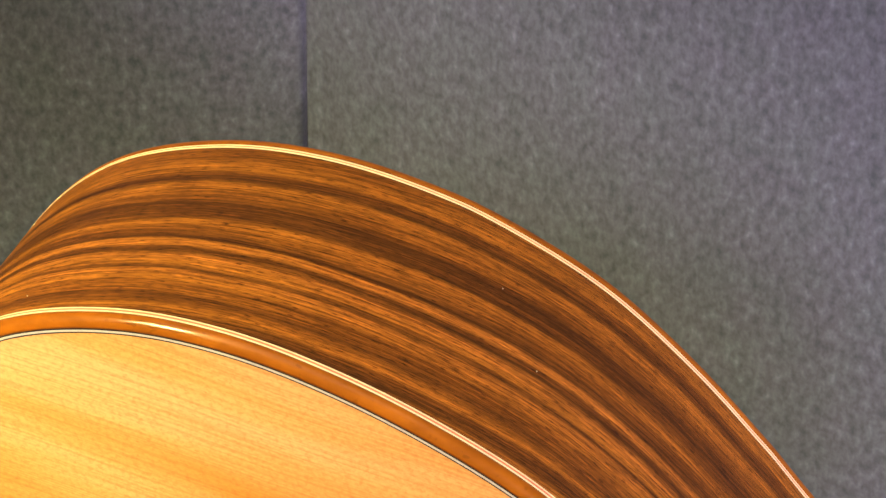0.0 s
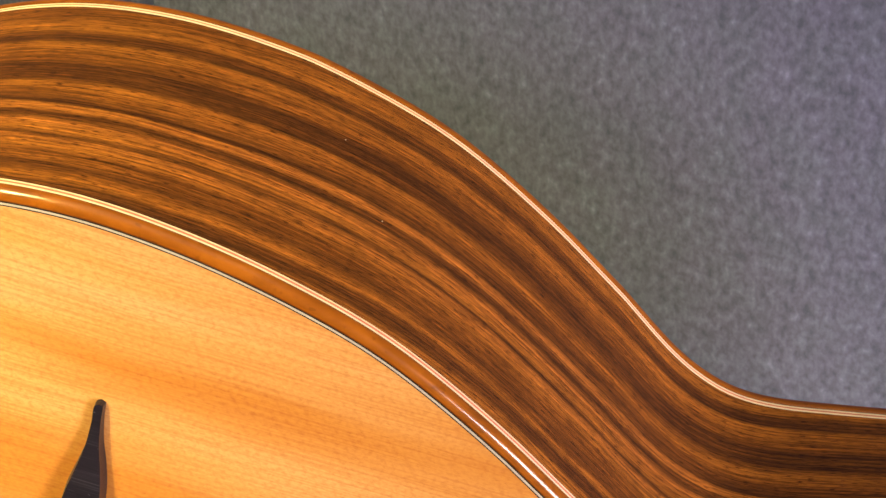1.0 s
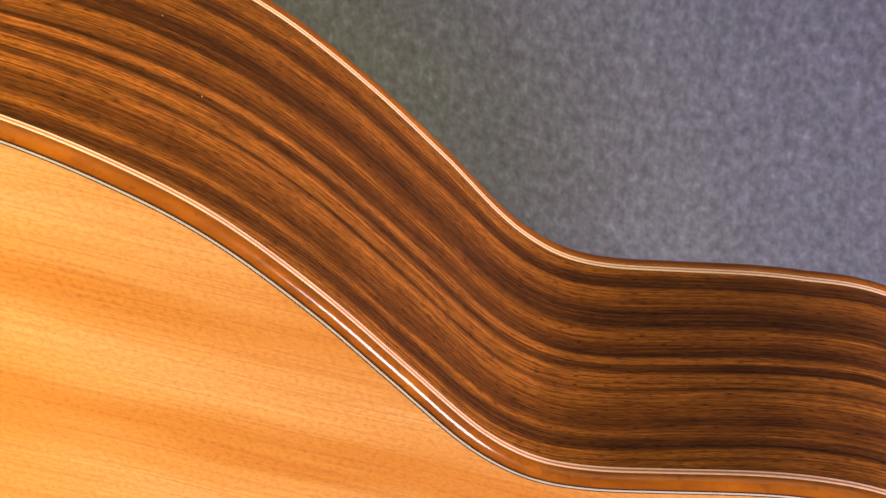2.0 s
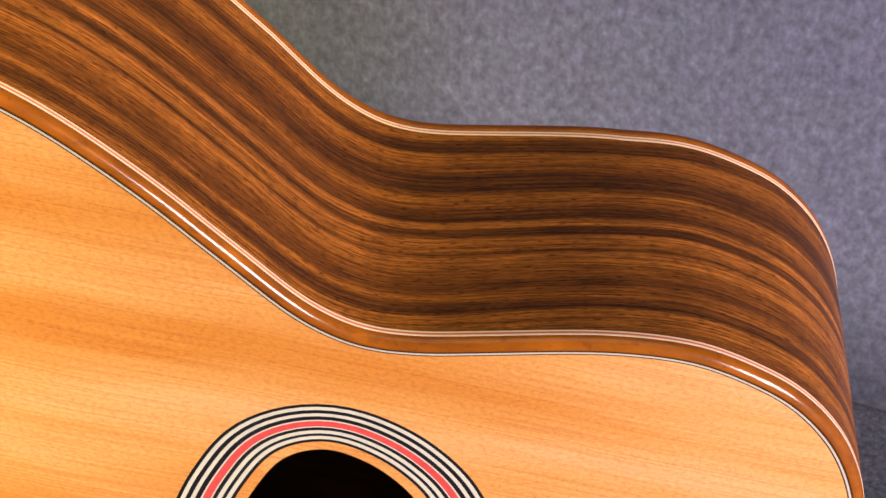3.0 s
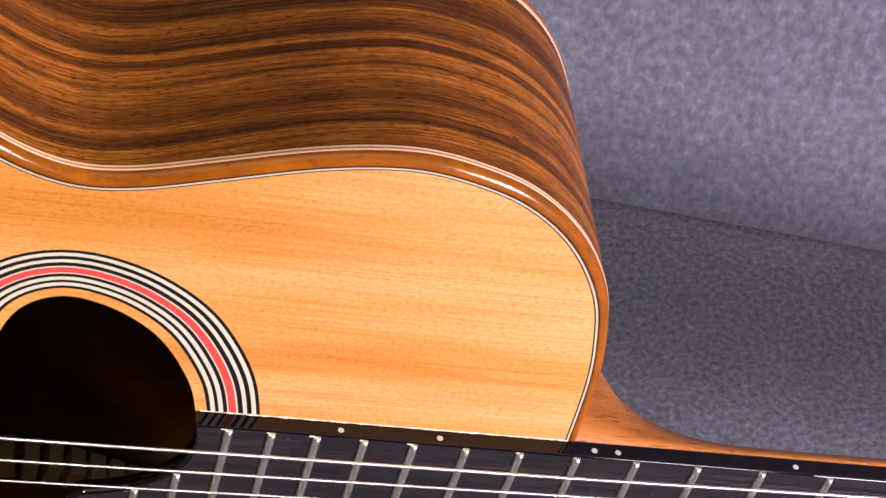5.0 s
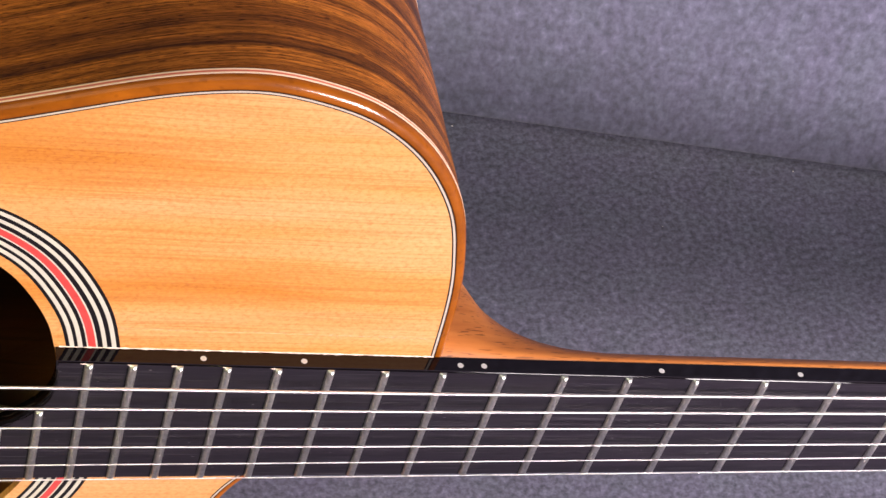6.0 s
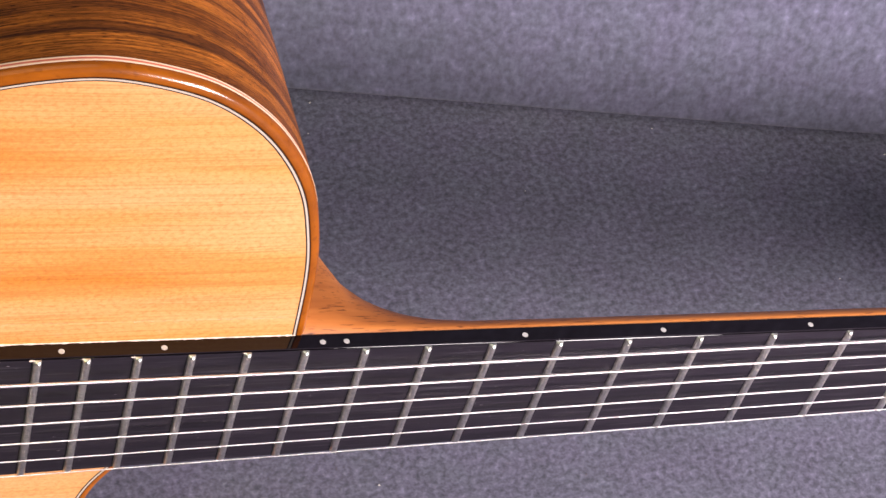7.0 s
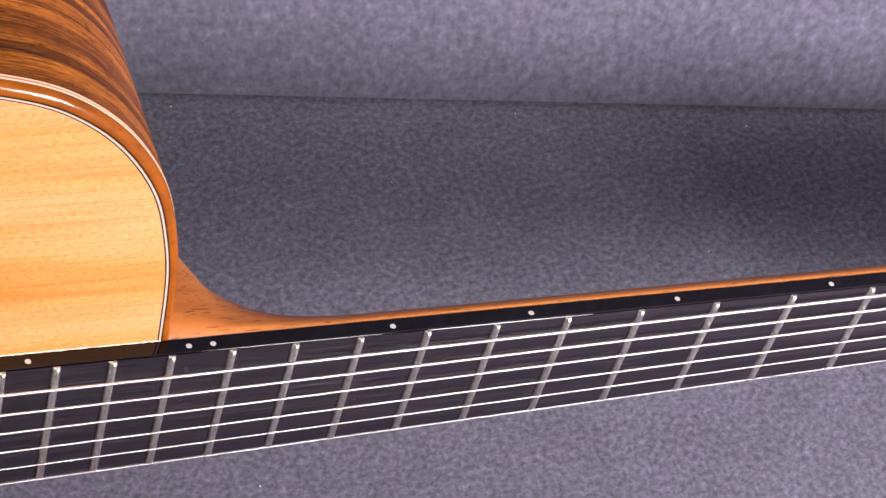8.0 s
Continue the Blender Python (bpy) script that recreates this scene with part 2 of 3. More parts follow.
    tick = noise_of(t, scaled(t, join.outputs[0], (330, 330, 1)), 1.0, 0, 0.5)
    col = mix(t, col, ramp(t, [(0.30, (0.25, 0.18, 0.15)), (0.37, (1, 1, 1)), (0.66, (1, 1, 1)), (0.74, (1.45, 1.42, 1.40))], tick), 0.9, "MULTIPLY")
    fleck = noise_of(t, scaled(t, uv, (60, 9, 1)), 1.0, 3, 0.6)
    col = mix(t, col, ramp(t, [(0.35, (0.82, 0.80, 0.78)), (0.65, (1.18, 1.16, 1.1))], fleck), 0.8, "MULTIPLY")
    l.new(col, b.inputs["Base Color"])
    b.inputs["Roughness"].default_value = 0.5
    b.inputs["Specular IOR Level"].default_value = 0.08
    b.inputs["Coat Weight"].default_value = 0.20
    b.inputs["Coat Roughness"].default_value = 0.12
    bump(t, b, mix(t, pore, thin, 0.5), 0.25, 0.0004)
    return m


def plain_wood(name, dark, light, grain=(14, 500, 500), gloss=0.9, coat_rough=0.06, pores=0.5, dash=None, specular=0.35, wear=0.0):
    m, t, n, l, b = shader(name)
    at = n.new("ShaderNodeTexCoord").outputs["Object"]
    g = noise_of(t, scaled(t, at, grain), 1.0, 4, 0.6, 0.3)
    w = noise_of(t, scaled(t, at, tuple(k * 0.12 for k in grain)), 1.0, 3, 0.55)
    col = ramp(t, [(0.3, dark), (0.7, light)], mix(t, g, w, 0.5))
    p = noise_of(t, scaled(t, at, dash or (grain[0] * 5, grain[1] * 3, grain[2] * 3)), 1.0, 1, 0.5)
    col = mix(t, col, ramp(t, [(0.32, (0.22, 0.16, 0.13)), (0.37, (1, 1, 1))], p), pores, "MULTIPLY")
    if wear:
        worn = noise_of(t, scaled(t, at, (28, 1900, 1900)), 1.0, 2, 0.6)
        mark = noise_of(t, scaled(t, at, (420, 2600, 2600)), 1.0, 0, 0.5)
        col = mix(t, col, ramp(t, [(0.58, (0, 0, 0)), (0.80, (wear, 0.9 * wear, wear))], worn), 1.0, "ADD")
        col = mix(t, col, ramp(t, [(0.84, (0, 0, 0)), (0.90, (5 * wear, 4.6 * wear, 5 * wear))], mark), 1.0, "ADD")
    l.new(col, b.inputs["Base Color"])
    b.inputs["Roughness"].default_value = 0.45
    b.inputs["Specular IOR Level"].default_value = specular
    b.inputs["Coat Weight"].default_value = gloss
    b.inputs["Coat Roughness"].default_value = coat_rough
    bump(t, b, p, 0.15, 0.0003)
    return m


def plain(name, colour, rough=0.4, metal=0.0, coat=0.0, wear=0.12, scale=300, coat_rough=0.05):
    m, t, n, l, b = shader(name)
    at = n.new("ShaderNodeTexCoord").outputs["Object"]
    f = noise_of(t, at, scale, 3, 0.6)
    lo, hi = tuple(c * (1 - wear) for c in colour), tuple(min(1, c * (1 + wear)) for c in colour)
    l.new(ramp(t, [(0.3, lo), (0.7, hi)], f), b.inputs["Base Color"])
    b.inputs["Roughness"].default_value, b.inputs["Metallic"].default_value = rough, metal
    b.inputs["Coat Weight"].default_value, b.inputs["Coat Roughness"].default_value = coat, coat_rough
    return m


CARPET_FLOOR = carpet_material("floor_felt", (0.043, 0.040, 0.062), (0.139, 0.130, 0.190), 400)
CARPET_WALL = carpet_material("wall_felt", (0.052, 0.050, 0.080), (0.126, 0.119, 0.184), 260, (1, 1, 0.7))
PAINT = plain("grey_matt_wall_paint", (0.58, 0.58, 0.58), 0.9, wear=0.04, scale=6)
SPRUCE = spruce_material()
ROSEWOOD = rosewood_material()
BINDING = plain_wood("amber_binding_wood", (0.10, 0.022, 0.001), (0.33, 0.087, 0.004), (60, 160, 110), 0.5, 0.13, 0.25, None, 0.08)
MAHOGANY = plain_wood("mahogany", (0.34, 0.095, 0.018), (0.53, 0.185, 0.042), (24, 420, 420), 0.25, 0.32, 0.8, (170, 1600, 1900))
BACK_WOOD = plain_wood("back_rosewood", (0.03, 0.012, 0.005), (0.10, 0.040, 0.012), (8, 200, 200), 0.9, 0.08, 0.4)
INSIDE = plain_wood("bare_inner_wood", (0.11, 0.036, 0.010), (0.22, 0.074, 0.020), (10, 200, 200), 0.0, 0.5, 0.3)
LINING = plain_wood("pale_lining_wood", (0.70, 0.52, 0.32), (0.82, 0.66, 0.44), (60, 200, 200), 0.0, 0.5, 0.2)
EBONY = plain_wood("ebony", (0.005, 0.0036, 0.006), (0.016, 0.0110, 0.0175), (30, 900, 900), 0.6, 0.20, 0.3, None, 0.12, 0.035)
EBONY_EDGE = plain("lacquered_ebony_edge", (0.003, 0.002, 0.003), 0.5, coat=0.75, wear=0.2, coat_rough=0.03)
EBONY_EDGE.node_tree.nodes["Principled BSDF"].inputs["Specular IOR Level"].default_value = 0.0
IVORY = plain("ivory_ring", (0.52, 0.46, 0.39), 0.4, coat=0.6, wear=0.05, scale=500)
CREAM = plain("warm_cream_line", (0.85, 0.60, 0.42), 0.5, coat=0.3, wear=0.06, scale=500)
WHITE = plain("ivory_white_line", (0.46, 0.37, 0.30), 0.4, coat=0.9, wear=0.06, scale=500)
BLACK = plain("black_line", (0.006, 0.004, 0.006), 0.6, coat=0.10, wear=0.2, scale=500)
BLACK.node_tree.nodes["Principled BSDF"].inputs["Specular IOR Level"].default_value = 0.15
RED = plain("red_line", (0.52, 0.047, 0.043), 0.4, coat=0.6, wear=0.12, scale=500)
ROSE = plain("pink_line", (0.58, 0.13, 0.075), 0.5, coat=0.3, wear=0.08, scale=500)
NICKEL = plain("nickel_silver", (0.76, 0.73, 0.68), 0.30, 1.0, wear=0.18, scale=900)
SILVER = plain("polished_string_metal", (0.92, 0.82, 0.84), 0.36, 1.0, wear=0.06, scale=900)
brushed = SILVER.node_tree.nodes["Principled BSDF"]     # the windings scatter light along the string
brushed.inputs["Roughness"].default_value, brushed.inputs["Anisotropic"].default_value, brushed.inputs["Anisotropic Rotation"].default_value = 0.44, 0.95, 0.25
around = node(SILVER.node_tree, "ShaderNodeTangent", direction_type="RADIAL", axis="X")
SILVER.node_tree.links.new(around.outputs[0], brushed.inputs["Tangent"])
PEARL = plain("pearl_dot", (0.48, 0.45, 0.44), 0.25, coat=0.5, wear=0.08, scale=900)
BRASS = plain("aged_brass", (0.70, 0.52, 0.24), 0.3, 1.0, wear=0.15)
# pale tone holds the bead's highlight; the lacquer chips share it
LACQUER_GLINT = plain("lacquer_glint", (0.72, 0.56, 0.48), 0.2, coat=1.0, wear=0.2, scale=400)
LINT = plain("pale_lint", (0.62, 0.56, 0.52), 0.9, wear=0.1)

# ---- the place ----
WALL_ANGLE, WALL_GAP, SEAM = radians(17.15), 0.2500, -0.4905   # the carpeted wall runs at an angle behind the guitar
ALONG = Vector((math.cos(WALL_ANGLE), -math.sin(WALL_ANGLE), 0))
OUTWARD = Vector((math.sin(WALL_ANGLE), math.cos(WALL_ANGLE), 0))


def carpet_panel(name, a, b, low, high, thick, label, round_edge=0.0035, turn=0.0):
    """A carpeted wall panel between two distances along the wall, with soft rounded edges."""
    bm = bmesh.new()
    box(bm, (a, 0, low), (b, thick, high))
    es = [e for e in bm.edges if all(abs(v.co.y) < 1e-6 for v in e.verts)]
    bmesh.ops.bevel(bm, geom=es, offset=round_edge, segments=4, affect="EDGES", profile=0.5)
    me = bpy.data.meshes.new(name)
    bmesh.ops.recalc_face_normals(bm, faces=bm.faces[:])
    bm.to_mesh(me)
    bm.free()
    me.materials.append(CARPET_WALL)
    me.polygons.foreach_set("use_smooth", [True] * len(me.polygons))
    ob = new(name, me)
    corner = ALONG * SEAM + OUTWARD * WALL_GAP
    ob.matrix_world = Matrix.Translation(corner) @ Matrix.Rotation(turn - WALL_ANGLE, 4, "Z")
    return tagged(ob, label, "wall", kind="structure")


def flat_wall(name, lo, hi, material, label, category):
    bm = bmesh.new()
    box(bm, lo, hi)
    me = bpy.data.meshes.new(name)
    bm.to_mesh(me)
    bm.free()
    me.materials.append(material)
    return tagged(new(name, me), label, category, kind="structure")


flat_wall("floor", (-2.4, -2.6, -0.05), (2.4, 1.6, 0.0), CARPET_FLOOR, "dark grey needle-felt carpet floor with lint specks", "floor")
carpet_panel("wall_north", -0.02, 2.7, 0.0024, 2.5, 0.06, "grey felt-carpeted wall panel meeting the floor", 0.0035)
carpet_panel("wall_north_west", -1.3, -0.0070, 0.0012, 2.5, 0.06, "grey felt-carpeted wall panel beside a dark joint", 0.006, radians(30))
flat_wall("wall_south", (-2.4, -2.65, 0), (2.4, -2.6, 2.5), PAINT, "pale grey matt painted wall", "wall")
flat_wall("wall_east", (2.4, -2.6, 0), (2.45, 1.6, 2.5), PAINT, "pale grey matt painted wall", "wall")
flat_wall("wall_west", (-2.45, -2.6, 0), (-2.4, 1.6, 2.5), PAINT, "pale grey matt painted wall", "wall")
flat_wall("ceiling", (-2.45, -2.65, 2.5), (2.45, 1.6, 2.55), PAINT, "pale grey matt painted ceiling", "ceiling")

# ---- the guitar ----
guitar = new("guitar")
guitar.matrix_world = pose(0, 0, LIFT, 0, TILT, 0)
guitar.empty_display_size = 0.05
tagged(guitar, "glossy spruce-topped guitar with rosewood sides standing on grey carpet", "guitar")

MM = 0.001
# the white line round the top, bass side from tail to neck, then the cutaway side back to the tail
BASS = [(-438, 0), (-437, 45), (-432.5, 88), (-424.5, 121), (-412.5, 149), (-395.5, 168.6), (-367, 182.5), (-339, 187.2), (-310, 185.8), (-281, 180.2), (-256, 172), (-226, 155.4),
        (-201, 138.2), (-176, 121.6), (-160, 116.8), (-144.5, 118.3), (-130, 122.5), (-101.5, 131.2), (-87, 134.1), (-72, 134.9), (-55, 131.1), (-42, 125.7), (-26, 112.5),
        (-12.6, 91.6), (-6.9, 72), (-4.2, 56.6), (-2.4, 26), (-2.0, 8)]
CUTAWAY = [(-8, -6), (-28, -13), (-43, -26), (-52, -37), (-57.4, -46), (-61, -58), (-63, -75), (-58, -94), (-52, -110), (-56, -123), (-70, -133.5), (-86, -135)]
TREBLE = [(x, -z) for x, z in BASS[17:0:-1]]
LINE = even(spline([(x * MM, z * MM) for x, z in BASS + CUTAWAY + TREBLE], 12, True), 0.0030, True, 3)
EDGE = 0.0038          # from the middle of the white line out to the side


def depth(x):
    """Body depth from the top to the back, deeper towards the tail."""
    return float(np.interp(x, (-0.44, -0.39, -0.30, -0.20, -0.15, -0.09, -0.05, -0.02, 0.0), (0.087, 0.0915, 0.0985, 0.0980, 0.0925, 0.0890, 0.0915, 0.0938, 0.094)))


HALF_HOLE = [(-181.6, 0), (-181.2, 16), (-179.8, 35.4), (-177.2, 50.5), (-170.8, 67.6), (-160.4, 73.9), (-148.9, 71.7), (-140, 66.8), (-131, 58.6), (-120.4, 40.4), (-117.2, 29.6), (-114.8, 15), (-114, 0)]
HOLE = even(spline([(x * MM, z * MM) for x, z in HALF_HOLE + [(x, -z) for x, z in HALF_HOLE[-2:0:-1]]], 12, True), 0.0020, True, 3)
NL, NH = normals(LINE), normals(HOLE)

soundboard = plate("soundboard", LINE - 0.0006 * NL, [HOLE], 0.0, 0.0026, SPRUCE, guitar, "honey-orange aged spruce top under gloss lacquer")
for a, b, mat, tag in ((-0.00066, -0.00032, BLACK, "black line"), (-0.00032, 0.00032, WHITE, "ivory line"), (0.00032, 0.00062, BLACK, "black line")):
    ring("purfling_line", LINE, a, b, -0.00010, 0.002, mat, soundboard, tag)
for a, b, mat, tag in ((3.4, 4.45, BLACK, "black ring"), (4.45, 5.75, IVORY, "ivory ring"), (5.75, 6.8, BLACK, "black ring"), (6.8, 8.1, IVORY, "ivory ring"), (8.1, 9.3, BLACK, "black ring"),
                       (9.3, 9.7, IVORY, "ivory ring"), (9.7, 11.9, RED, "red ring"), (11.9, 12.4, IVORY, "ivory ring"), (12.4, 13.85, BLACK, "black ring"), (13.85, 15.05, IVORY, "ivory ring"),
                       (15.05, 16.4, BLACK, "black ring"), (16.4, 17.7, IVORY, "ivory ring"), (17.7, 18.75, BLACK, "black ring")):
    ring("rosette_ring", HOLE, a * MM, b * MM, -0.00008, 0.001, mat, soundboard, tag)

# binding at the top edge: a rounded amber moulding
R = 0.0027
arc = [(EDGE - R + R * math.sin(a), R - R * math.cos(a)) for a in np.linspace(0, math.pi / 2, 9)]
sweep("binding", LINE, [(0.00060, 0.0)] + arc + [(EDGE, 0.0030), (EDGE - 0.002, 0.0030), (0.00060, 0.0030)], BINDING, guitar, "rounded amber wood binding")
for a, b, mat, tag in ((0.0030, 0.0035, CREAM, "cream line"), (0.0035, 0.0042, ROSE, "pink line"), (0.0042, 0.0047, CREAM, "cream line")):
    sweep("side_line", LINE, [(EDGE + 0.00008, a), (EDGE + 0.00008, b), (EDGE - 0.001, b), (EDGE - 0.001, a)], mat, guitar, tag, smooth=False)
# the bent side
STEPS = 14
sweep("side", LINE, lambda p: [(EDGE, 0.0047 + (depth(p[0]) - 0.0065 - 0.0047) * k / STEPS) for k in range(STEPS + 1)], ROSEWOOD, guitar,
      "bent rosewood side with dark brown streaks", closed_profile=False, uv=True)
sweep("side_lining", LINE, lambda p: [(EDGE - 0.0025, 0.0026), (EDGE - 0.0025, depth(p[0]) - 0.0026)], INSIDE, guitar, "bare inner face of the side", closed_profile=False)
for a, b, mat, tag in ((-0.0065, -0.0059, CREAM, "cream line"), (-0.0059, -0.0054, ROSE, "pink line"), (-0.0054, -0.0048, CREAM, "cream line")):
    sweep("back_side_line", LINE, lambda p, a=a, b=b: [(EDGE + 0.00008, depth(p[0]) + a), (EDGE + 0.00008, depth(p[0]) + b), (EDGE - 0.001, depth(p[0]) + b), (EDGE - 0.001, depth(p[0]) + a)],
          mat, guitar, tag, smooth=False)


def back_edge(p):
    d = depth(p[0])
    return [(EDGE, d - 0.0048)] + [(EDGE - R + R * math.cos(a), d - R + R * math.sin(a)) for a in np.linspace(0, math.pi / 2, 7)] + [(EDGE - 0.005, d), (EDGE - 0.005, d - 0.0048)]


sweep("back_binding", LINE, back_edge, BINDING, guitar, "rounded amber wood binding")


def back_plate():
    """The back, slightly arched, with an inner face."""
    outer = LINE + (EDGE - 0.005) * NL
    bm = bmesh.new()
    for inner in (0, 1):
        vs = [bm.verts.new((x, depth(x) - 0.0026 * inner, z)) for x, z in outer]
        es = [bm.edges.new((vs[i], vs[(i + 1) % len(vs)])) for i in range(len(vs))]
        bmesh.ops.triangle_fill(bm, use_beauty=True, edges=es)
    return part("back", bm, BACK_WOOD, guitar, "dark rosewood back")


back_plate()
back_strip = bmesh.new()
box(back_strip, (-0.42, 0.0840, -0.005), (-0.10, 0.0855, 0.005))
part("inner_strip", back_strip, LINING, guitar, "pale wooden strip inside the back")


def kerfing():
    """Notched lining blocks along the inside of the treble side, at the back."""
    me = None
    inner = LINE + (EDGE - 0.0026) * NL
    idx = [i for i in range(len(LINE)) if -0.215 < LINE[i][0] < -0.095 and LINE[i][1] < -0.08]
    pts = even(inner[idx], 0.0070, False)
    for i in range(1, len(pts) - 1):
        p, d = pts[i], pts[i + 1] - pts[i - 1]
        ang = math.atan2(d[1], d[0])
        if me is None:
            bm = bmesh.new()
            box(bm, (-0.0028, -0.012, 0.0), (0.0028, 0.0, 0.0100), 0.0005)
            ob = part("lining_block", bm, LINING, guitar, "pale notched lining block")
            me = ob.data
        else:
            ob = new("lining_block", me)
            ob.parent = guitar
            tagged(ob, "pale notched lining block")
        side = 1 if np.dot((-math.sin(ang), math.cos(ang)), (0, 1)) > 0 else -1
        ob.matrix_basis = Matrix.Translation((p[0], depth(p[0]) - 0.0028, p[1])) @ Euler((0, -ang if side > 0 else math.pi - ang, 0)).to_matrix().to_4x4()


kerfing()

# ---- neck ----
SCALE = 0.645
SEAT = Vector((0.0003, 0.0013, -0.0012))   # where the neck and its board sit against the body


def fret_x(n):
    return SCALE * 2 ** (-n / 12) - SCALE / 2


def half_width(x):
    return 0.0272 - 0.0172 * x


def neck_depth(x):
    return float(np.interp(x, (-0.002, 0.004, 0.008, 0.012, 0.016, 0.0195, 0.0245, 0.030, 0.036, 0.044, 0.056, 0.075, 0.16, 0.3225),
                           (0.086, 0.082, 0.075, 0.0640, 0.0475, 0.0342, 0.0260, 0.0200, 0.0158, 0.0123, 0.0100, 0.0096, 0.0093, 0.0090)))


def neck():
    xs = np.r_[np.linspace(-0.0015, 0.065, 46), np.linspace(0.07, 0.3225, 40)]
    m, verts, faces = 25, [], []
    for x in xs:
        w, d = half_width(x) - 0.0002, neck_depth(x)
        slim = float(np.interp(d, (0.02, 0.08), (1.0, 0.86)))
        for j in range(m):
            a = math.pi * j / (m - 1)
            c, s = math.cos(a), math.sin(a)
            z = w * math.copysign(abs(c) ** 0.86, c) * (1 - (1 - slim) * s)
            verts.append((x, -0.0013 + (d + 0.0013) * (s ** 0.92 if s > 1e-9 else 0.0), z))
    n = len(xs)
    for i in range(n - 1):
        for j in range(m - 1):
            faces.append((i * m + j, i * m + j + 1, (i + 1) * m + j + 1, (i + 1) * m + j))
        faces.append((i * m, (i + 1) * m, (i + 1) * m + m - 1, i * m + m - 1))
    faces.append(tuple(range(m)))
    faces.append(tuple(reversed(range((n - 1) * m, n * m))))
    return link_mesh("neck", verts, faces, MAHOGANY, guitar, "orange-brown mahogany neck with curved heel")


neck().location = SEAT
END = spline([(-0.1168, half_width(-0.1168)), (-0.1159, 0.0205), (-0.1172, 0.0118), (-0.1200, 0.0064), (-0.1257, 0.0004), (-0.1312, -0.0036), (-0.1385, -0.0064), (-0.147, -0.0085)], 5)
TOP = -0.0070


def fretboard():
    """Flat ebony board with a scooped end over the sound hole."""
    pts = [(0.3225, half_width(0.3225))] + [tuple(p) for p in END] + [(-0.150, -0.012), (-0.150, -half_width(-0.15)), (0.3225, -half_width(0.3225))]
    bm = bmesh.new()
    vs = [bm.verts.new((x, TOP, z)) for x, z in pts]
    f = bm.faces.new(vs)
    ext = bmesh.ops.extrude_face_region(bm, geom=[f])
    for v in ext["geom"]:
        if isinstance(v, bmesh.types.BMVert):
            v.co.y = -0.00142
    es = [e for e in bm.edges if all(abs(v.co.y - TOP) < 1e-6 for v in e.verts)]
    bmesh.ops.bevel(bm, geom=es, offset=0.0005, segments=4, affect="EDGES")
    ob = part("fretboard", bm, EBONY, guitar, "black ebony fretboard with a scooped end and glossy edges")
    ob.data.materials.append(EBONY_EDGE)
    for p in ob.data.polygons:
        p.material_index = 1 if p.normal.y > -0.9 else 0
        p.use_smooth = abs(p.normal.y) < 0.97 and p.area < 0.0004
    return ob


board = fretboard()
board.location = SEAT


def fret(n, z_bass, z_treble):
    """A rounded fret wire with domed ends."""
    x, r, verts, faces, m = fret_x(n), 0.00120, [], [], 9
    tips = [math.radians(a) for a in (8, 24, 40, 56, 72, 90)]
    ends = [(-0.0004 + 0.0015 * (1 - math.cos(a)), 1.36 * math.sin(a)) for a in tips]   # inset and fullness of the rounded tip
    zs = [z_bass - d for d, h in ends] + [z_treble + d for d, h in reversed(ends)]
    lift = [h for d, h in ends] + [h for d, h in reversed(ends)]
    for z, h in zip(zs, lift):
        for j in range(m):
            a = math.pi * j / (m - 1)
            verts.append((x + r * min(1.05, 0.84 + 0.20 * h) * math.cos(a), TOP - 0.00118 * math.sin(a) * h + 0.0001, z))
    for i in range(11):
        for j in range(m - 1):
            faces.append((i * m + j, (i + 1) * m + j, (i + 1) * m + j + 1, i * m + j + 1))
    faces += [tuple(range(m)), tuple(reversed(range(11 * m, 12 * m)))]
    link_mesh("fret", verts, faces, NICKEL, board)


for n in range(1, 20):
    w = half_width(fret_x(n))
    fret(n, w - 0.0009, -w + 0.0007)
fret(20, 0.0052, -half_width(fret_x(20)) + 0.0007)
fret(21, -0.0036, -half_width(fret_x(21)) + 0.0007)


def dot(x, r=0.00095):
    bm = bmesh.new()
    bmesh.ops.create_circle(bm, cap_ends=True, segments=20, radius=r, matrix=Matrix.Translation((x, -0.0044, half_width(x) + 0.00006)))
    part("side_dot", bm, PEARL, board, "small round pearl dot")


for n in (3, 5, 7, 9, 15, 17):
    dot((fret_x(n) + fret_x(n - 1)) / 2)
for off in (-0.0038, 0.0038):
    dot((fret_x(12) + fret_x(11)) / 2 + off)


def lacquer_glint():
    """An uneven bead of lacquer where the board meets the top, its highlight put into the colour."""
    verts, faces, m, n = [], [], 6, 130
    for i in range(n):
        x = -0.1155 + 0.1135 * i / (n - 1)
        r = 0.00024 + 0.00026 * random.uniform(-0.5, 1) ** 3 + 0.00006 * math.sin(i * 0.7)
        for j in range(m):
            a = math.pi / 2 * j / (m - 1)
            verts.append((x, 0.00005 - r * math.sin(a), half_width(x) + SEAT.z + r * math.cos(a)))
        verts.append((x, 0.00005, half_width(x) + SEAT.z - 0.0002))
    k = m + 1
    for i in range(n - 1):
        for j in range(k):
            faces.append((i * k + j, i * k + (j + 1) % k, (i + 1) * k + (j + 1) % k, (i + 1) * k + j))
    link_mesh("lacquer_glint", verts, faces, LACQUER_GLINT, board, "uneven lacquer bead along the board, its highlight in the pale colour").location = -SEAT


lacquer_glint()


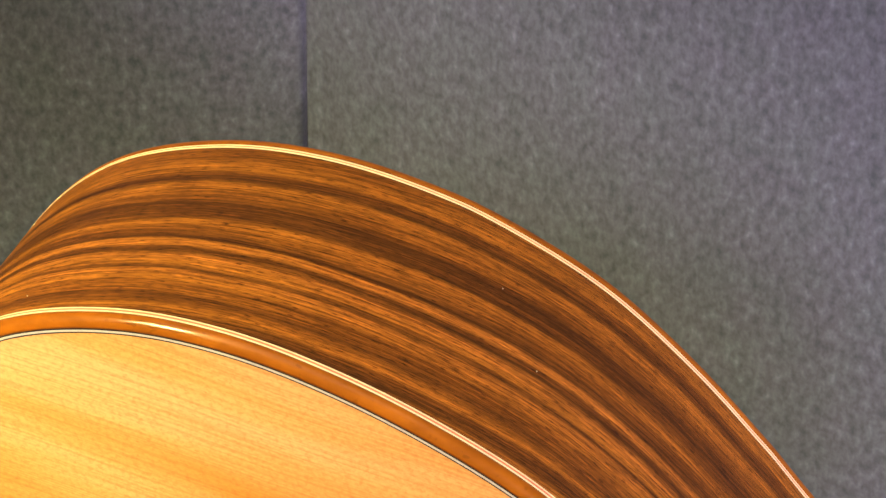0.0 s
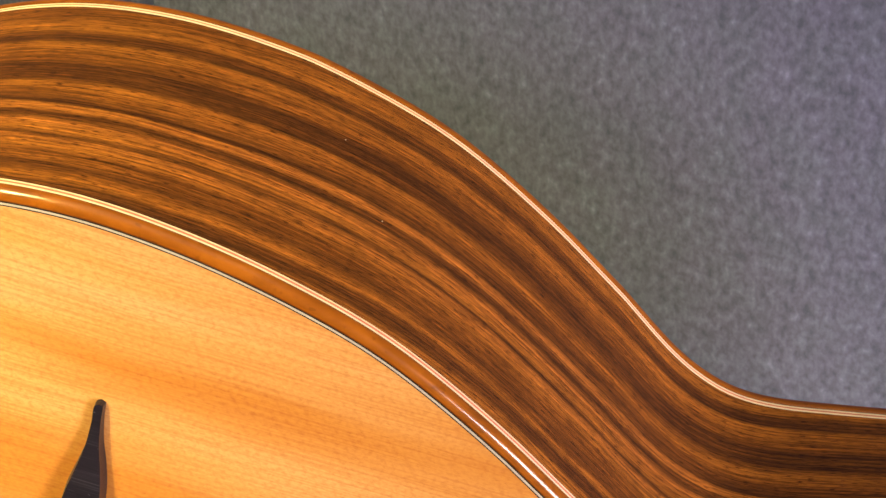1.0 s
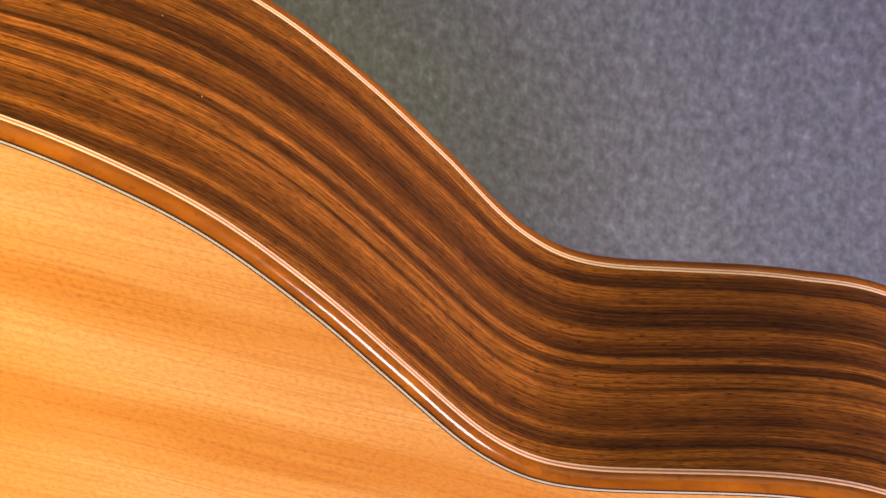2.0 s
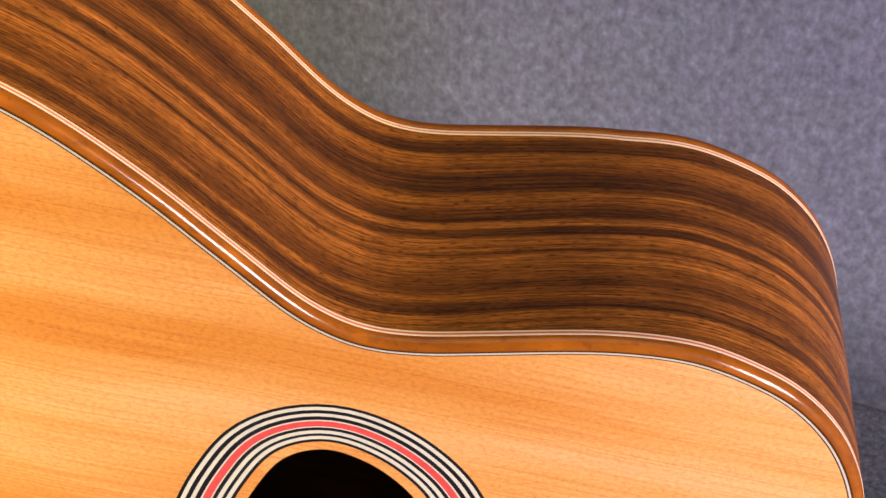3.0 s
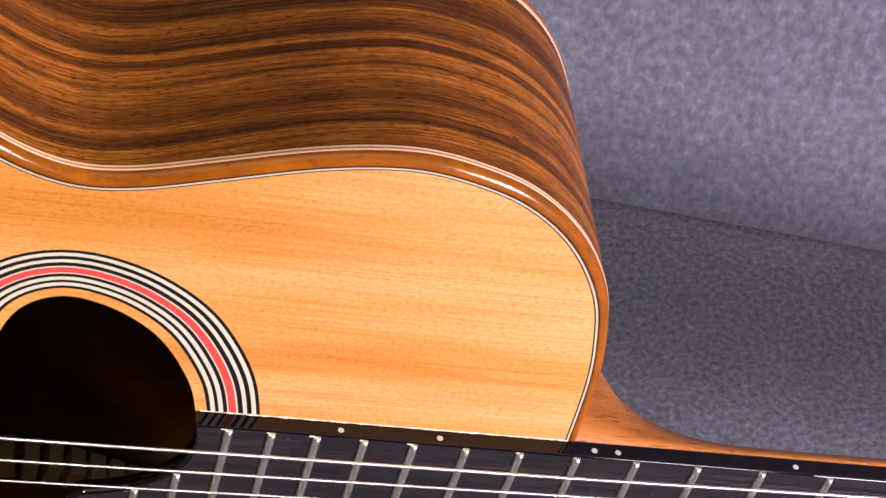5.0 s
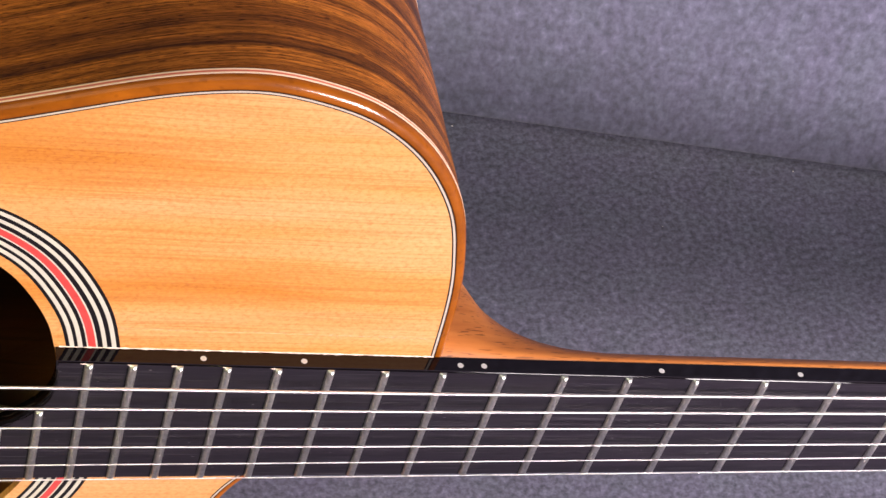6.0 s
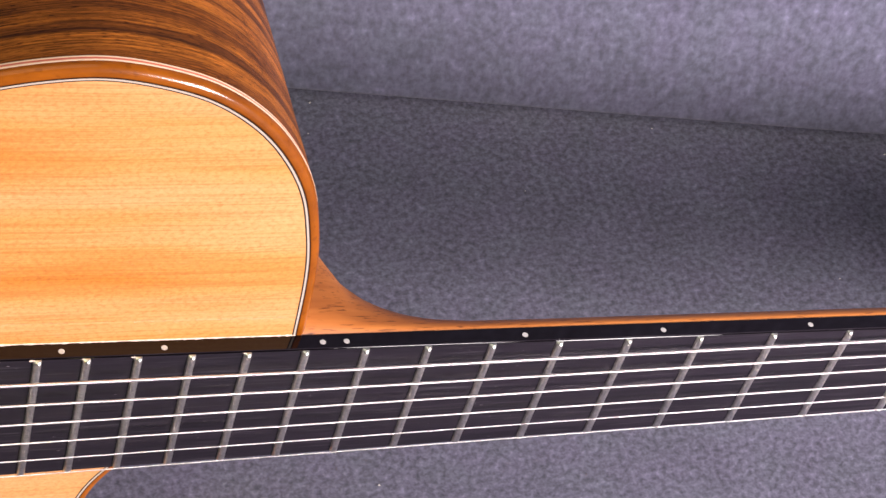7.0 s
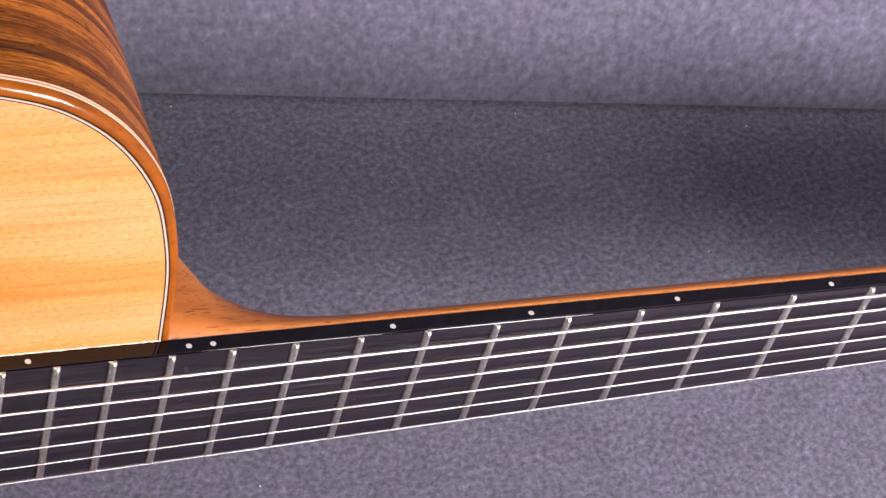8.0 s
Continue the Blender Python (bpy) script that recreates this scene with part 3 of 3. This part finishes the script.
def lacquer_chip(n, long, wide):
    """A pale ragged flake of lacquer on the board's arris beside a fret tip."""
    x, z = fret_x(n) - 0.0008, half_width(fret_x(n)) - 0.0006
    bm = bmesh.new()
    rim = []
    for k in range(9):
        a = 2 * math.pi * k / 9
        r = random.uniform(0.55, 1.15)
        rim.append(bm.verts.new((x - long * (0.4 - 0.6 * r * math.cos(a)), TOP - 0.00008, z + wide * r * math.sin(a))))
    crown = bm.verts.new((x - 0.4 * long, TOP - 0.00028, z))
    for k in range(9):
        bm.faces.new((rim[k], rim[(k + 1) % 9], crown))
    part("lacquer_chip", bm, LACQUER_GLINT, board, "pale chipped lacquer flake")


for n, long, wide in ((13, 0.0010, 0.0003), (15, 0.0016, 0.0005), (16, 0.0010, 0.0003), (17, 0.0019, 0.0006), (18, 0.0011, 0.0004), (19, 0.0017, 0.0004)):
    lacquer_chip(n, long, wide)

# ---- strings, bridge, nut and head ----
STRINGS = ((22.3, 27.1, 0.62), (13.2, 15.8, 0.50), (4.4, 5.0, 0.41), (-4.8, -5.4, 0.33), (-13.2, -15.6, 0.25), (-20.8, -23.7, 0.20))


def string_line(z12, z_bridge, radius):
    """A round steel string from the nut over the bridge to the tailpiece."""
    z_nut = z12 - (z_bridge - z12) * 0.62
    z12, z_bridge, z_nut = z12 * MM, z_bridge * MM, z_nut * MM
    path = [(0.3235, TOP - 0.0016, z_nut), (0.0, -0.0118, z12), (-0.3225, -0.0140, z_bridge), (-0.400, -0.008, z_bridge * 0.75)]
    verts, faces, m = [], [], 8
    for x, y, z in path:
        for j in range(m):
            a = 2 * math.pi * j / m
            verts.append((x, y + 0.9 * radius * MM * math.cos(a), z + 0.9 * radius * MM * math.sin(a)))
    for i in range(len(path) - 1):
        for j in range(m):
            k = (j + 1) % m
            faces.append((i * m + j, i * m + k, (i + 1) * m + k, (i + 1) * m + j))
    link_mesh("string", verts, faces, SILVER, guitar, "bright thin metal string").location = SEAT


for row in STRINGS:
    string_line(*row)


def moustache(sign):
    """The dark pointed wing beside the bridge, flat-topped, with a blunt thin tip."""
    right = spline([(-0.3207, 0.1322), (-0.3206, 0.1270), (-0.3198, 0.1190), (-0.3182, 0.1112), (-0.3170, 0.102), (-0.3170, 0.092), (-0.318, 0.080), (-0.3185, 0.066)], 5)
    left = spline([(-0.3268, 0.066), (-0.3282, 0.080), (-0.3287, 0.092), (-0.3278, 0.1005), (-0.3258, 0.1095), (-0.3240, 0.1180), (-0.3233, 0.1265), (-0.3232, 0.1318), (-0.3220, 0.1327)], 5)
    pts = [(x, z * sign) for x, z in list(right) + list(left)]
    bm = bmesh.new()
    low = [bm.verts.new((x, -0.00005, z)) for x, z in pts]
    cx = -0.3218
    high = [bm.verts.new((cx + (x - cx) * 0.88 - 0.0001, -0.0022 - 0.0040 * min(1, max(0, (0.133 - abs(z)) / 0.05)), z)) for x, z in pts]
    k = len(pts)
    bm.faces.new(high)
    for i in range(k):
        bm.faces.new((low[i], low[(i + 1) % k], high[(i + 1) % k], high[i]))
    part("bridge_wing", bm, EBONY, guitar, "dark pointed bridge wing")


moustache(1)
moustache(-1)
bridge = bmesh.new()
box(bridge, (-0.3275, -0.0122, -0.064), (-0.3185, -0.0001, 0.064), 0.002)
part("bridge", bridge, EBONY, guitar, "dark wooden bridge")
tail = bmesh.new()
box(tail, (-0.436, -0.0095, -0.022), (-0.392, -0.0065, 0.022), 0.001)
box(tail, (-0.4425, -0.0095, -0.012), (-0.432, 0.0, 0.012), 0.001)
part("tailpiece", tail, BRASS, guitar, "plain brass tailpiece")
nut = bmesh.new()
box(nut, (0.3225, TOP - 0.0016, -0.0216), (0.3275, 0.0, 0.0216), 0.0006)
part("nut", nut, PEARL, guitar, "pale nut").location = SEAT
headstock = bmesh.new()
box(headstock, (0.3260, -0.006, -0.030), (0.4750, 0.0095, 0.030), 0.003)
part("headstock", headstock, MAHOGANY, guitar, "plain mahogany headstock").location = SEAT

# ---- lint on the carpet and the guitar ----
FLOOR_LINT = ((0.0584, 0.2396, 0, 0.9), (0.2011, 0.1962, 0, 0.7), (0.2964, 0.1617, 0, 0.9), (0.0434, 0.0402, 0, 0.7), (0.054, 0.222, 0, 0.5), (0.137, 0.172, 0, 0.5), (0.252, 0.10, 0, 0.5))
SIDE_LINT = ((-0.2437, 0.0662, 0.3611, 0.3), (-0.2287, 0.0426, 0.3536, 0.3), (-0.3559, 0.0125, 0.3712, 0.3))
for x, y, z, size in FLOOR_LINT + SIDE_LINT:
    bm = bmesh.new()
    bmesh.ops.create_icosphere(bm, subdivisions=1, radius=0.0005 * size)
    for v in bm.verts:
        v.co = Vector((v.co.x * random.uniform(0.8, 1.7), v.co.y * random.uniform(0.7, 1.2), v.co.z * 0.8))
    me = bpy.data.meshes.new("lint")
    bm.to_mesh(me)
    bm.free()
    me.materials.append(LINT)
    ob = new("lint", me)
    ob.location = (x, y, z + 0.0004 * size)
    if z:
        tagged(ob, "tiny pale lint speck on the rosewood guitar side", "lint", "lint on the guitar")
    else:
        tagged(ob, "tiny pale lint speck lying on grey carpet", "lint", "lint on the floor")
